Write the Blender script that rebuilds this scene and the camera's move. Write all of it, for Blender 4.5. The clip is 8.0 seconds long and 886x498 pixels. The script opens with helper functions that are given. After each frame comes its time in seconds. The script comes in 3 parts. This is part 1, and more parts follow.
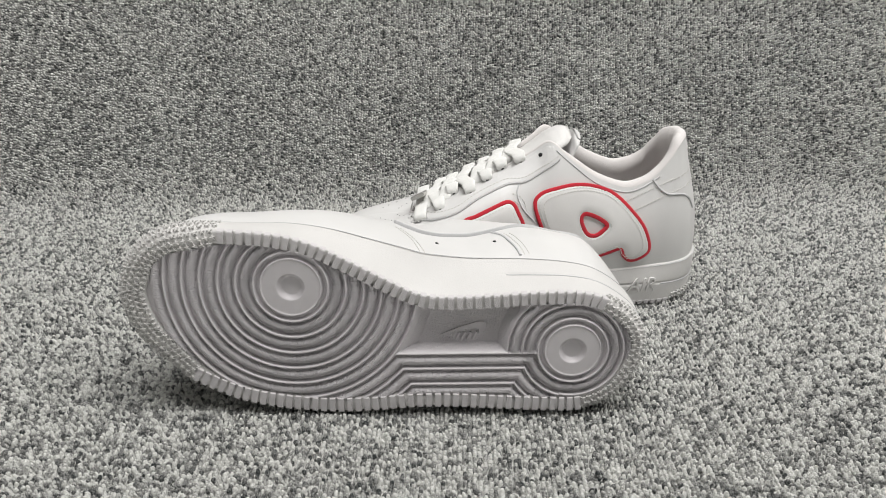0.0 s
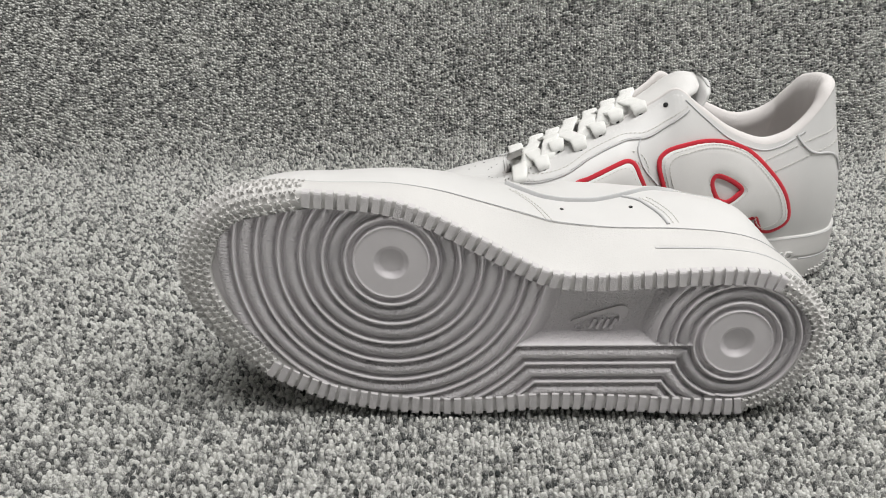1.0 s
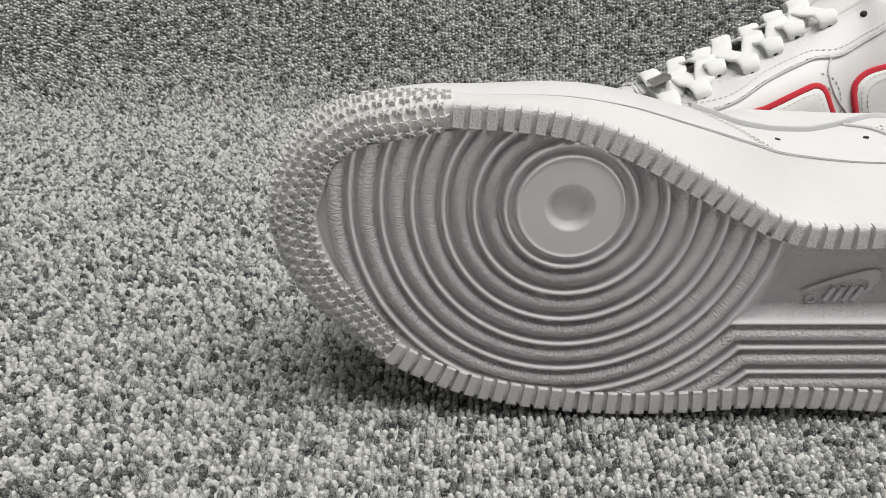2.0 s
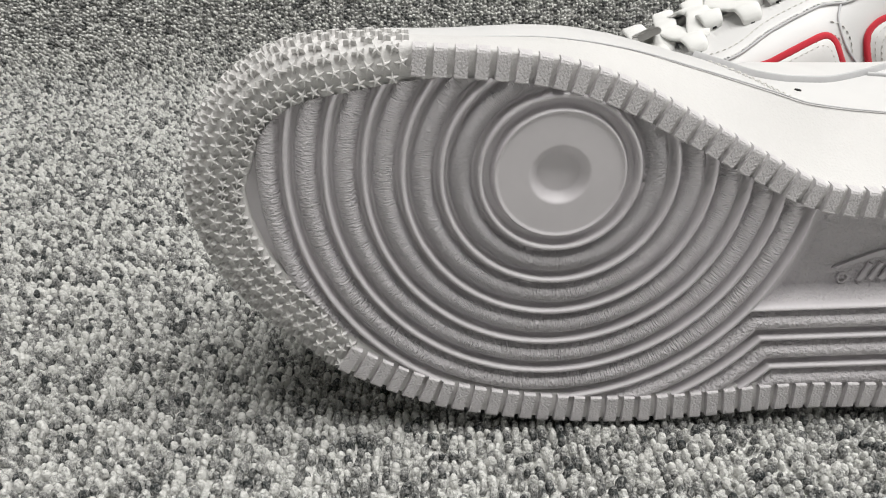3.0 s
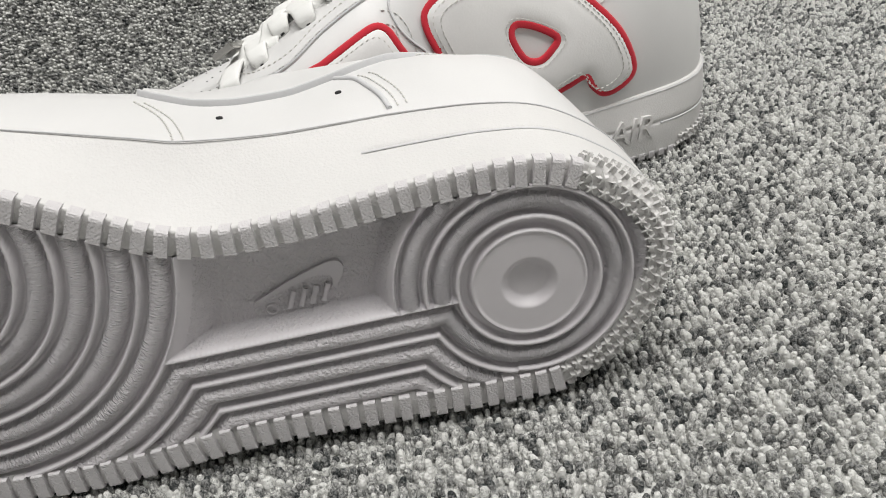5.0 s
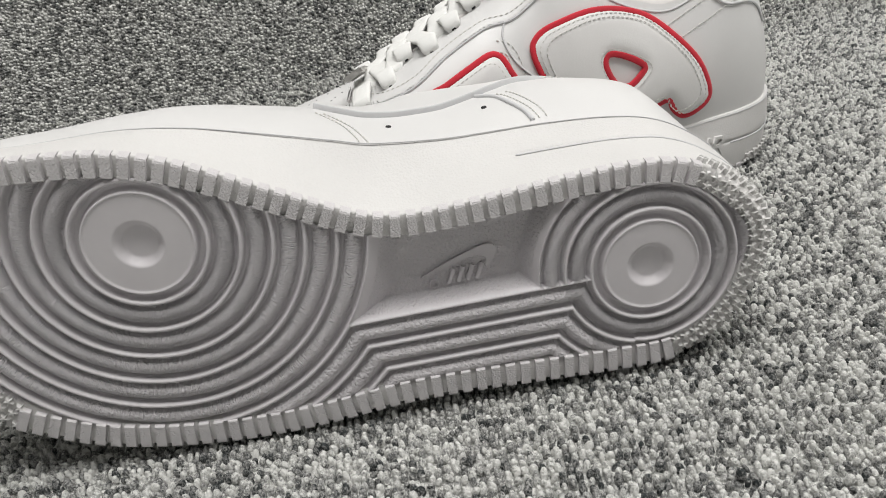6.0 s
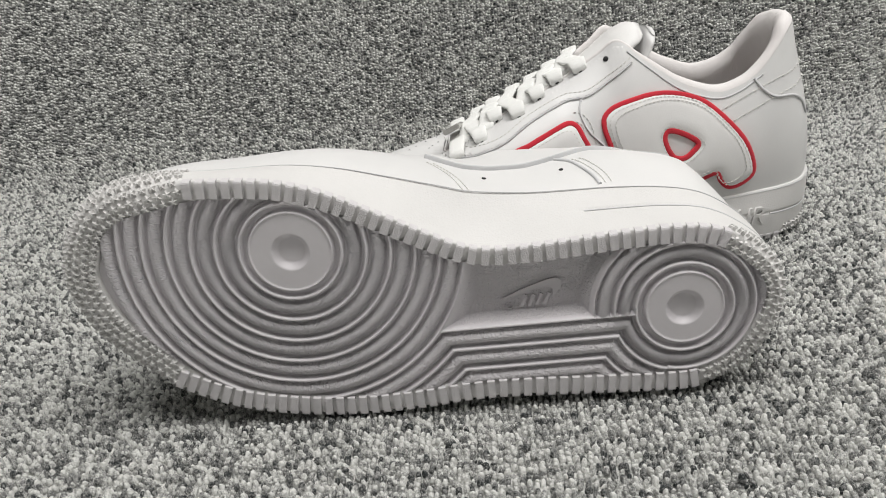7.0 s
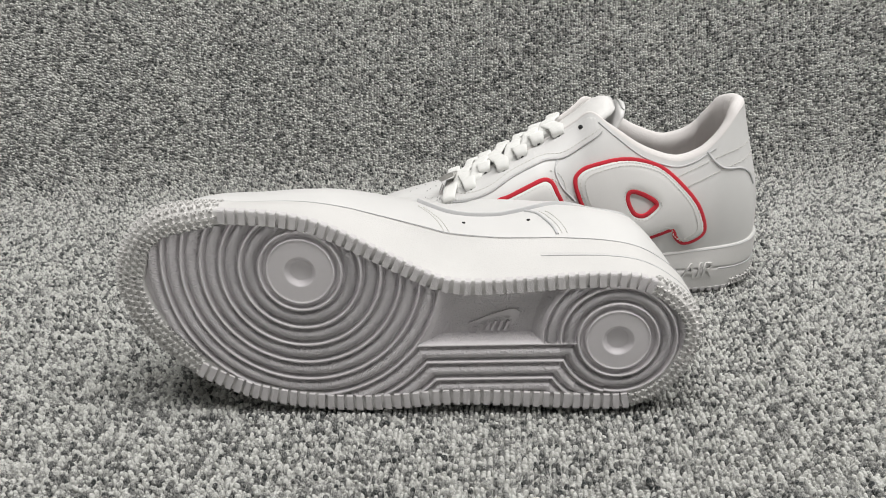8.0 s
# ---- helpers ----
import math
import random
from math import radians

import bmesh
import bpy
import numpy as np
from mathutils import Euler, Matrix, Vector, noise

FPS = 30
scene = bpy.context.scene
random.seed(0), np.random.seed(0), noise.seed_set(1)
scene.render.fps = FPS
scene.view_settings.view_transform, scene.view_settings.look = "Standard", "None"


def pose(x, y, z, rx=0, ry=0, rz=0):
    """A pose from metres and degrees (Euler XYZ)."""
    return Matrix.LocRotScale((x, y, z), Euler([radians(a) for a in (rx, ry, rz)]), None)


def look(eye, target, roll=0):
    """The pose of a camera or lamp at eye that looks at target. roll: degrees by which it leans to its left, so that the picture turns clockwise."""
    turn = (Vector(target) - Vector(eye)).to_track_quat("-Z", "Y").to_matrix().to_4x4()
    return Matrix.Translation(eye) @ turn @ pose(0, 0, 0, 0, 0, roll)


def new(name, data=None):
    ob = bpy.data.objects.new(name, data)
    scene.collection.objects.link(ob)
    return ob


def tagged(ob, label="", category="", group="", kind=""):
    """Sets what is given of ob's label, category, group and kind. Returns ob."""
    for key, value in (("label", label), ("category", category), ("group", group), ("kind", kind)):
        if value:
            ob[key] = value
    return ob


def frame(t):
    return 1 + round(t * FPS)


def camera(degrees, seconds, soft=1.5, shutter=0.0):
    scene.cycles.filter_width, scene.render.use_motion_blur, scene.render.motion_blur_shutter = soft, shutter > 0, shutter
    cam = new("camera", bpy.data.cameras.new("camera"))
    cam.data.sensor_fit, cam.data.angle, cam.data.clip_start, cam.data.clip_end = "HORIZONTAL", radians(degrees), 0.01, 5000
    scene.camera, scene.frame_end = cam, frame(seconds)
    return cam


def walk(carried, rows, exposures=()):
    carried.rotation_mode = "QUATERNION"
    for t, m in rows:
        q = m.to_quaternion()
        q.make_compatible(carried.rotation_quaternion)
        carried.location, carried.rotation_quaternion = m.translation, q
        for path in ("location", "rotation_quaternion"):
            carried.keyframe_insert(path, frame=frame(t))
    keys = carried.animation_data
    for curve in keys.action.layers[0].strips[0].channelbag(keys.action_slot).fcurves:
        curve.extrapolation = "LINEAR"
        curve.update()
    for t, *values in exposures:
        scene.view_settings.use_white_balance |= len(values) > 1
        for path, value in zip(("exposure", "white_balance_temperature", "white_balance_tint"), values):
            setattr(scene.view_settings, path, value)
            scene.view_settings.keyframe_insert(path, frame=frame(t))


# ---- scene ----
cam = camera(60.6, 8.0, soft=1.0)
PATH = [
    (0, (0.013, 0.02, 0.267), (-0.037, 1.864, -0.506), 0.4),
    (0.5, (-0.01, 0.056, 0.253), (-0.073, 1.889, -0.543), 0.4),
    (1, (-0.046, 0.095, 0.231), (-0.125, 1.91, -0.607), 0.2),
    (1.5, (-0.09, 0.13, 0.207), (-0.167, 1.924, -0.676), 0.4),
    (1.7, (-0.103, 0.15, 0.197), (-0.174, 1.936, -0.701), 0.5),
    (2.8, (-0.124, 0.216, 0.159), (-0.131, 1.978, -0.786), 0.6),
    (3, (-0.115, 0.218, 0.159), (-0.096, 1.979, -0.789), 0.3),
    (3.5, (-0.073, 0.217, 0.165), (-0.045, 1.968, -0.802), -1.7),
    (4, (-0.021, 0.219, 0.161), (0.006, 1.96, -0.822), -4.9),
    (4.5, (0.028, 0.225, 0.162), (0.081, 1.954, -0.841), -7.6),
    (4.7, (0.056, 0.23, 0.162), (0.065, 1.95, -0.858), -9.6),
    (5.8, (0.041, 0.201, 0.172), (0.046, 1.957, -0.785), -10.3),
    (6, (0.013, 0.186, 0.178), (-0.009, 1.952, -0.761), -9.5),
    (6.5, (-0.022, 0.152, 0.194), (-0.113, 1.939, -0.699), -7.8),
    (7, (0.002, 0.123, 0.208), (-0.143, 1.933, -0.63), -5.7),
    (7.5, (0.015, 0.091, 0.224), (-0.157, 1.918, -0.572), -3.7),
    (8, (0.024, 0.059, 0.237), (-0.157, 1.899, -0.526), -2.0),
]
walk(cam, [(t, look(eye, target, roll)) for t, eye, target, roll in PATH],
     [(0, -0.5), (1.5, -0.52), (3.0, -0.38), (4.0, -0.38), (4.7, -0.46), (6.0, -0.55), (6.5, -0.55), (8.0, -0.5)])

# ---- world, light and exposure ----
world = bpy.data.worlds.new("world")
scene.world = world
world.use_nodes = True
world.node_tree.nodes["Background"].inputs["Color"].default_value = (0.9, 0.95, 1.0, 1)
world.node_tree.nodes["Background"].inputs["Strength"].default_value = 0.3


def area_lamp(name, m, size_x, size_y, watts, colour):
    data = bpy.data.lights.new(name, "AREA")
    data.shape, data.size, data.size_y, data.energy, data.color = "RECTANGLE", size_x, size_y, watts, colour
    ob = new(name, data)
    ob.matrix_world = m
    return ob


area_lamp("ceiling_lamp_light", look((0.62, 0.18, 2.3), (0.62, 0.85, 0.0)), 2.7, 1.3, 108, (1.0, 0.985, 0.96))


# ---- materials ----
def material(name, colour, rough=0.5, metal=0.0, vary=0.06, grain=900.0, bump=0.15, fleck=40.0, depth=0.0004, sheen=0.0):
    """A painted, moulded or woven surface: colour varied at two scales, fine relief."""
    mat = bpy.data.materials.new(name)
    mat.use_nodes = True
    nt = mat.node_tree
    bsdf = nt.nodes["Principled BSDF"]
    tc = nt.nodes.new("ShaderNodeTexCoord")
    big, fine = nt.nodes.new("ShaderNodeTexNoise"), nt.nodes.new("ShaderNodeTexNoise")
    big.inputs["Scale"].default_value, fine.inputs["Scale"].default_value = fleck, grain
    big.inputs["Detail"].default_value, fine.inputs["Detail"].default_value = 4, 3
    add = nt.nodes.new("ShaderNodeMath")
    add.operation = "MULTIPLY_ADD"
    add.inputs[1].default_value = 0.45
    ramp = nt.nodes.new("ShaderNodeValToRGB")
    lo = tuple(max(0.0, c * (1 - vary)) for c in colour)
    hi = tuple(min(1.0, c * (1 + vary)) for c in colour)
    ramp.color_ramp.elements[0].position, ramp.color_ramp.elements[1].position = 0.45, 0.95
    ramp.color_ramp.elements[0].color, ramp.color_ramp.elements[1].color = (*lo, 1), (*hi, 1)
    nt.links.new(tc.outputs["Object"], big.inputs["Vector"])
    nt.links.new(tc.outputs["Object"], fine.inputs["Vector"])
    nt.links.new(fine.outputs["Fac"], add.inputs[0])
    nt.links.new(big.outputs["Fac"], add.inputs[2])
    nt.links.new(add.outputs[0], ramp.inputs["Fac"])
    nt.links.new(ramp.outputs["Color"], bsdf.inputs["Base Color"])
    bsdf.inputs["Roughness"].default_value, bsdf.inputs["Metallic"].default_value = rough, metal
    bsdf.inputs["Sheen Weight"].default_value = sheen
    if bump:
        relief = nt.nodes.new("ShaderNodeBump")
        relief.inputs["Strength"].default_value, relief.inputs["Distance"].default_value = bump, depth
        nt.links.new(fine.outputs["Fac"], relief.inputs["Height"])
        nt.links.new(relief.outputs["Normal"], bsdf.inputs["Normal"])
    return mat


def carpet_material(name):
    """Grey heather loop pile: every loop its own shade, the yarn running darker and lighter along the rows."""
    mat = bpy.data.materials.new(name)
    mat.use_nodes = True
    nt = mat.node_tree
    bsdf = nt.nodes["Principled BSDF"]
    geo, tc = nt.nodes.new("ShaderNodeNewGeometry"), nt.nodes.new("ShaderNodeTexCoord")
    scale, along = nt.nodes.new("ShaderNodeVectorMath"), nt.nodes.new("ShaderNodeVectorMath")
    scale.operation, scale.inputs[1].default_value = "MULTIPLY", (105, 430, 430)
    along.operation, along.inputs[1].default_value = "MULTIPLY", (1500, 1150, 1300)
    yarn, stain, fibre = (nt.nodes.new("ShaderNodeTexNoise") for _ in range(3))
    yarn.inputs["Scale"].default_value, yarn.inputs["Detail"].default_value = 1.0, 3
    stain.inputs["Scale"].default_value = 9.0
    fibre.inputs["Scale"].default_value, fibre.inputs["Detail"].default_value, fibre.inputs["Distortion"].default_value = 1.0, 3, 0.6
    a1, a2, a3, a4 = (nt.nodes.new("ShaderNodeMath") for _ in range(4))
    for node, k in ((a1, 0.40), (a2, 0.50), (a3, 0.10), (a4, 0.70)):
        node.operation, node.inputs[1].default_value = "MULTIPLY_ADD", k
    ramp = nt.nodes.new("ShaderNodeValToRGB")
    e = ramp.color_ramp.elements
    e[0].position, e[0].color = 0.64, (0.05, 0.057, 0.058, 1)
    e[1].position, e[1].color = 1.0, (0.84, 0.84, 0.81, 1)
    mid = e.new(0.81)
    mid.color = (0.34, 0.34, 0.332, 1)
    nt.links.new(tc.outputs["Object"], scale.inputs[0])
    nt.links.new(tc.outputs["Object"], along.inputs[0])
    nt.links.new(scale.outputs[0], yarn.inputs["Vector"])
    nt.links.new(along.outputs[0], fibre.inputs["Vector"])
    nt.links.new(tc.outputs["Object"], stain.inputs["Vector"])
    a1.inputs[2].default_value = 0.04
    nt.links.new(geo.outputs["Random Per Island"], a1.inputs[0])
    nt.links.new(yarn.outputs["Fac"], a2.inputs[0])
    nt.links.new(a1.outputs[0], a2.inputs[2])
    nt.links.new(stain.outputs["Fac"], a3.inputs[0])
    nt.links.new(a2.outputs[0], a3.inputs[2])
    nt.links.new(fibre.outputs["Fac"], a4.inputs[0])
    nt.links.new(a3.outputs[0], a4.inputs[2])
    nt.links.new(a4.outputs[0], ramp.inputs["Fac"])
    nt.links.new(ramp.outputs["Color"], bsdf.inputs["Base Color"])
    relief = nt.nodes.new("ShaderNodeBump")
    relief.inputs["Strength"].default_value, relief.inputs["Distance"].default_value = 1.0, 0.0012
    nt.links.new(fibre.outputs["Fac"], relief.inputs["Height"])
    nt.links.new(relief.outputs["Normal"], bsdf.inputs["Normal"])
    bsdf.inputs["Roughness"].default_value = 0.95
    bsdf.inputs["Specular IOR Level"].default_value = 0.15
    return mat


RUBBER = material("white_rubber", (0.67, 0.66, 0.65), 0.55, vary=0.03, grain=1300, bump=0.38, depth=0.0005)
SOLE = material("moulded_rubber", (0.645, 0.62, 0.64), 0.5, vary=0.05, grain=950, bump=1.0, depth=0.0011)
def ringed_rubber():
    """The outsole's rubber, wrinkled finely across its rings."""
    mat = SOLE.copy()
    mat.name = "wrinkled_rubber"
    nt = mat.node_tree
    tc, split, ang, rad, put, wrinkle = (nt.nodes.new("ShaderNode" + k) for k in ("TexCoord", "SeparateXYZ", "Math", "VectorMath", "CombineXYZ", "TexNoise"))
    ang.operation, rad.operation = "ARCTAN2", "LENGTH"
    first, past, hub, away = (nt.nodes.new("ShaderNode" + k) for k in ("SeparateXYZ", "Math", "VectorMath", "VectorMath"))
    past.operation, past.inputs[1].default_value = "GREATER_THAN", 0.122
    hub.operation, hub.inputs[0].default_value = "SCALE", (0.1654, 0.0028, 0.0)
    away.operation = "SUBTRACT"
    nt.links.new(tc.outputs["Object"], first.inputs[0])
    nt.links.new(first.outputs["X"], past.inputs[0])
    nt.links.new(past.outputs[0], hub.inputs["Scale"])
    nt.links.new(tc.outputs["Object"], away.inputs[0])
    nt.links.new(hub.outputs[0], away.inputs[1])
    nt.links.new(away.outputs[0], split.inputs[0])
    nt.links.new(away.outputs[0], rad.inputs[0])
    nt.links.new(split.outputs["Y"], ang.inputs[0])
    nt.links.new(split.outputs["X"], ang.inputs[1])
    for source, slot, k in ((ang.outputs[0], "X", 135.0), (rad.outputs["Value"], "Y", 620.0)):
        mul = nt.nodes.new("ShaderNodeMath")
        mul.operation, mul.inputs[1].default_value = "MULTIPLY", k
        nt.links.new(source, mul.inputs[0])
        nt.links.new(mul.outputs[0], put.inputs[slot])
    wrinkle.inputs["Scale"].default_value, wrinkle.inputs["Detail"].default_value, wrinkle.inputs["Distortion"].default_value = 1.0, 2, 0.3
    nt.links.new(put.outputs[0], wrinkle.inputs["Vector"])
    relief = [k for k in nt.nodes if k.type == "BUMP"][0]
    relief.inputs["Strength"].default_value, relief.inputs["Distance"].default_value = 1.0, 0.0016
    nt.links.new(wrinkle.outputs["Fac"], relief.inputs["Height"])
    return mat


WRINKLED = ringed_rubber()
SMOOTH = material("smooth_rubber", (0.645, 0.62, 0.64), 0.42, vary=0.03, grain=300, bump=0.03)
LEATHER = material("white_leather", (0.71, 0.705, 0.70), 0.42, vary=0.02, grain=1500, bump=0.12, depth=0.0003)
PADDED = material("soft_white_leather", (0.76, 0.75, 0.74), 0.5, vary=0.03, grain=1200, bump=0.18, depth=0.0003)
# grey for seams and cut edges, darkened for the shade along edges and groove
EDGE_SHADE = material("cut_edge_and_shade_grey", (0.60, 0.60, 0.61), 0.7, vary=0.05)
TREAD = material("grained_white_rubber", (0.63, 0.61, 0.62), 0.55, vary=0.04, grain=1500, bump=0.8, depth=0.0006)
RED = material("red_felt", (0.55, 0.012, 0.03), 0.85, vary=0.12, grain=2500, bump=0.3, sheen=0.3)
LINING = material("white_lining", (0.74, 0.71, 0.70), 0.85, vary=0.03, grain=2500, bump=0.3)
LACE = material("white_lace", (0.82, 0.82, 0.8), 0.8, vary=0.03, grain=2800, bump=0.5, depth=0.0005)
THREAD = material("grey_white_thread", (0.66, 0.65, 0.62), 0.8, vary=0.05)
METAL = material("worn_metal", (0.55, 0.54, 0.52), 0.28, 1.0, vary=0.1)
# near-black for discs that stand in for the shade inside holes
HOLE_SHADE = material("hole_shade", (0.015, 0.015, 0.016), 0.8, vary=0.1)
CARPET = carpet_material("grey_carpet")
# grey of the added room's sides, set by how much fill they bounce
ROOM_BOUNCE = material("room_bounce_grey", (0.32, 0.32, 0.315), 0.9, vary=0.03, grain=80, fleck=3, bump=0.1)


# ---- builders ----
def link(name, me, mat, parent=None, label="", smooth=True):
    me.materials.append(mat)
    if smooth:
        me.polygons.foreach_set("use_smooth", [True] * len(me.polygons))
    ob = new(name, me)
    if parent:
        ob.parent = parent
    if label:
        ob["label"] = label
    return ob


def part(name, bm, mat, parent=None, label="", smooth=True):
    bmesh.ops.recalc_face_normals(bm, faces=bm.faces)
    me = bpy.data.meshes.new(name)
    bm.to_mesh(me)
    bm.free()
    return link(name, me, mat, parent, label, smooth)


def quads(name, verts, faces, smooth=True):
    """A mesh from an (n, 3) array of places and an (m, k) array of corners."""
    verts, faces = np.asarray(verts, np.float32), np.asarray(faces, np.int32)
    me = bpy.data.meshes.new(name)
    me.vertices.add(len(verts))
    me.vertices.foreach_set("co", verts.ravel())
    k = faces.shape[1]
    me.loops.add(faces.size)
    me.loops.foreach_set("vertex_index", faces.ravel())
    me.polygons.add(len(faces))
    me.polygons.foreach_set("loop_start", np.arange(len(faces), dtype=np.int32) * k)
    me.polygons.foreach_set("loop_total", np.full(len(faces), k, np.int32))
    me.update(calc_edges=True)
    me.validate()
    return me


def smooth_step(x, lo, hi):
    t = np.clip((np.asarray(x, float) - lo) / (hi - lo), 0, 1)
    return t * t * (3 - 2 * t)


def spline(points, n, closed=False):
    """n places along a smooth curve through the points, evenly spaced by length."""
    p = np.asarray(points, float)
    if closed:
        p = np.vstack([p[-1], p, p[0], p[1]])
    else:
        p = np.vstack([2 * p[0] - p[1], p, 2 * p[-1] - p[-2]])
    out = []
    for i in range(1, len(p) - 2):
        t = np.linspace(0, 1, 24, endpoint=False)[:, None]
        a, b, c, d = p[i - 1], p[i], p[i + 1], p[i + 2]
        out.append(0.5 * (2 * b + (c - a) * t + (2 * a - 5 * b + 4 * c - d) * t ** 2 + (3 * b - a - 3 * c + d) * t ** 3))
    out = np.vstack(out + [p[-2][None]])
    s = np.r_[0, np.cumsum(np.linalg.norm(np.diff(out, axis=0), axis=1))]
    q = np.linspace(0, s[-1], n, endpoint=not closed)
    return np.stack([np.interp(q, s, out[:, k]) for k in range(out.shape[1])], 1)


def inside(poly, x, y):
    """Which of the places (x, y) lie inside the closed curve."""
    hit = np.zeros(np.shape(x), bool)
    for (x0, y0), (x1, y1) in zip(poly, np.roll(poly, -1, 0)):
        if y0 != y1:
            hit ^= ((y0 > y) != (y1 > y)) & (x < (x1 - x0) * (y - y0) / (y1 - y0) + x0)
    return hit


def sweep(path, wide, thick, ups, sides=8, closed=False, square=2.0):
    """A band of the given width and thickness along a path, flat against the directions ups."""
    path, ups = np.asarray(path, float), np.asarray(ups, float)
    n = len(path)
    tang = np.roll(path, -1, 0) - np.roll(path, 1, 0) if closed else np.gradient(path, axis=0)
    tang /= np.linalg.norm(tang, axis=1)[:, None] + 1e-12
    side = np.cross(tang, ups)
    side /= np.linalg.norm(side, axis=1)[:, None] + 1e-12
    up = np.cross(side, tang)
    verts = []
    for k in range(sides):
        w = 2 * math.pi * (k + 0.5) / sides
        c, s = math.cos(w), math.sin(w)
        c, s = math.copysign(abs(c) ** (2 / square), c), math.copysign(abs(s) ** (2 / square), s)
        verts.append(path + side * (c * wide / 2) + up * (s * thick / 2))
    verts = np.stack(verts, 1).reshape(-1, 3)
    faces = []
    for i in range(n if closed else n - 1):
        j = (i + 1) % n
        for k in range(sides):
            m = (k + 1) % sides
            faces.append((i * sides + k, i * sides + m, j * sides + m, j * sides + k))
    if not closed:
        for k in range(1, sides // 2):
            faces.append((k - 1, k, sides - 1 - k, sides - k))
            o = (n - 1) * sides
            faces.append((o + sides - k, o + sides - 1 - k, o + k, o + k - 1))
    return verts, np.array(faces)


def grid_faces(rows, cols, wrap=False):
    i, j = np.meshgrid(np.arange(rows - 1), np.arange(cols if wrap else cols - 1), indexing="ij")
    k = (j + 1) % cols
    return np.stack([i * cols + j, i * cols + k, (i + 1) * cols + k, (i + 1) * cols + j], -1).reshape(-1, 4)


# ---- carpet: one sheet that lies on the floor and runs up against the wall ----
FOLD_Y, LEAN_BACK, FOLD_TURN, BEND = 0.808, 26.0, 4.6, 0.06


def sheet(x, s):
    """Place and normal of the carpet at x, s metres along it from the line y = 0."""
    turn = math.tan(radians(FOLD_TURN))
    fold = FOLD_Y + turn * x
    up = radians(90 - LEAN_BACK)
    arc = BEND * up
    s0 = fold - BEND * math.tan(up / 2)
    d = np.clip(s - s0, 0, arc)
    w = d / BEND
    rest = np.maximum(s - s0 - arc, 0)
    y = np.minimum(s, s0) + BEND * np.sin(w) + rest * math.cos(up)
    z = BEND * (1 - np.cos(w)) + rest * math.sin(up)
    return np.stack([x, y, z], -1), np.stack([0 * x, -np.sin(w), np.cos(w)], -1)


def carpet():
    xs = np.linspace(-1.6, 1.6, 65)
    ss = np.r_[np.linspace(-1.2, 0.6, 19), np.linspace(0.62, 0.95, 50), np.linspace(0.97, 1.6, 16)]
    gx, gs = np.meshgrid(xs, ss)
    p, nrm = sheet(gx.ravel(), gs.ravel())
    base = link("ground", quads("ground", p - nrm * 0.0015, grid_faces(len(ss), len(xs))), CARPET)
    tagged(base, "grey heather loop carpet, running up at the back", "carpet", kind="structure")
    rng = np.random.default_rng(4)
    gs, gx = np.meshgrid(np.arange(0.27, 1.22, 0.0028), np.arange(-0.66, 0.70, 0.00275), indexing="ij")
    gs = gs + rng.uniform(0, 0.0028, gs.shape[1])[None, :]
    gx, gs = gx.ravel(), gs.ravel()
    keep = (np.abs(gx) < 0.16 + 0.62 * (np.minimum(gs, 0.95) - 0.1))
    gx, gs = gx[keep] + rng.normal(0, 0.00024, keep.sum()), gs[keep] + rng.normal(0, 0.0004, keep.sum())
    p, nrm = sheet(gx, gs)
    n = len(gx)
    ex = np.tile((1.0, 0, 0), (n, 1))
    ey = np.cross(nrm, ex)
    a = rng.uniform(0, math.pi, n)
    t1 = ex * np.cos(a)[:, None] + ey * np.sin(a)[:, None]
    t2 = np.cross(nrm, t1)
    size = rng.uniform(0.8, 1.22, n)
    lift = rng.normal(0, 0.0004, n) + 0.00022 * np.sin(gx * 2 * math.pi / 0.0055 + 1.5 * np.sin(gs * 21))
    tip = rng.normal(0, 0.26, (n, 2))
    ring = []
    for rad, high in ((0.86, -0.0016), (1.0, 0.0003), (0.66, 0.0013)):
        for k in range(6):
            w = math.pi * (k + 0.5 * (rad < 1)) / 3
            cx = (rad * math.cos(w) * 0.00146 * size + tip[:, 0] * (high + 0.0016) * 0.5)[:, None]
            cy = (rad * math.sin(w) * 0.00112 * size + tip[:, 1] * (high + 0.0016) * 0.5)[:, None]
            ring.append(p + t1 * cx + t2 * cy + nrm * (high * size + lift)[:, None])
    ring.append(p + t1 * (tip[:, :1] * 0.0014) + t2 * (tip[:, 1:] * 0.0014) + nrm * (0.0017 * size + lift)[:, None])
    verts = np.stack(ring, 1).reshape(-1, 3)
    f = []
    for r in range(2):
        for k in range(6):
            m = (k + 1) % 6
            f += [(r * 6 + k, r * 6 + m, r * 6 + 6 + m), (r * 6 + k, r * 6 + 6 + m, r * 6 + 6 + k)]
    f += [(12 + k, 12 + (k + 1) % 6, 18) for k in range(6)]
    faces = (np.array(f)[None] + 19 * np.arange(n)[:, None, None]).reshape(-1, 3)
    pile = link("carpet_pile", quads("carpet_pile", verts, faces), CARPET)
    tagged(pile, "short looped grey and white flecked carpet pile", "carpet", kind="stuff")


carpet()


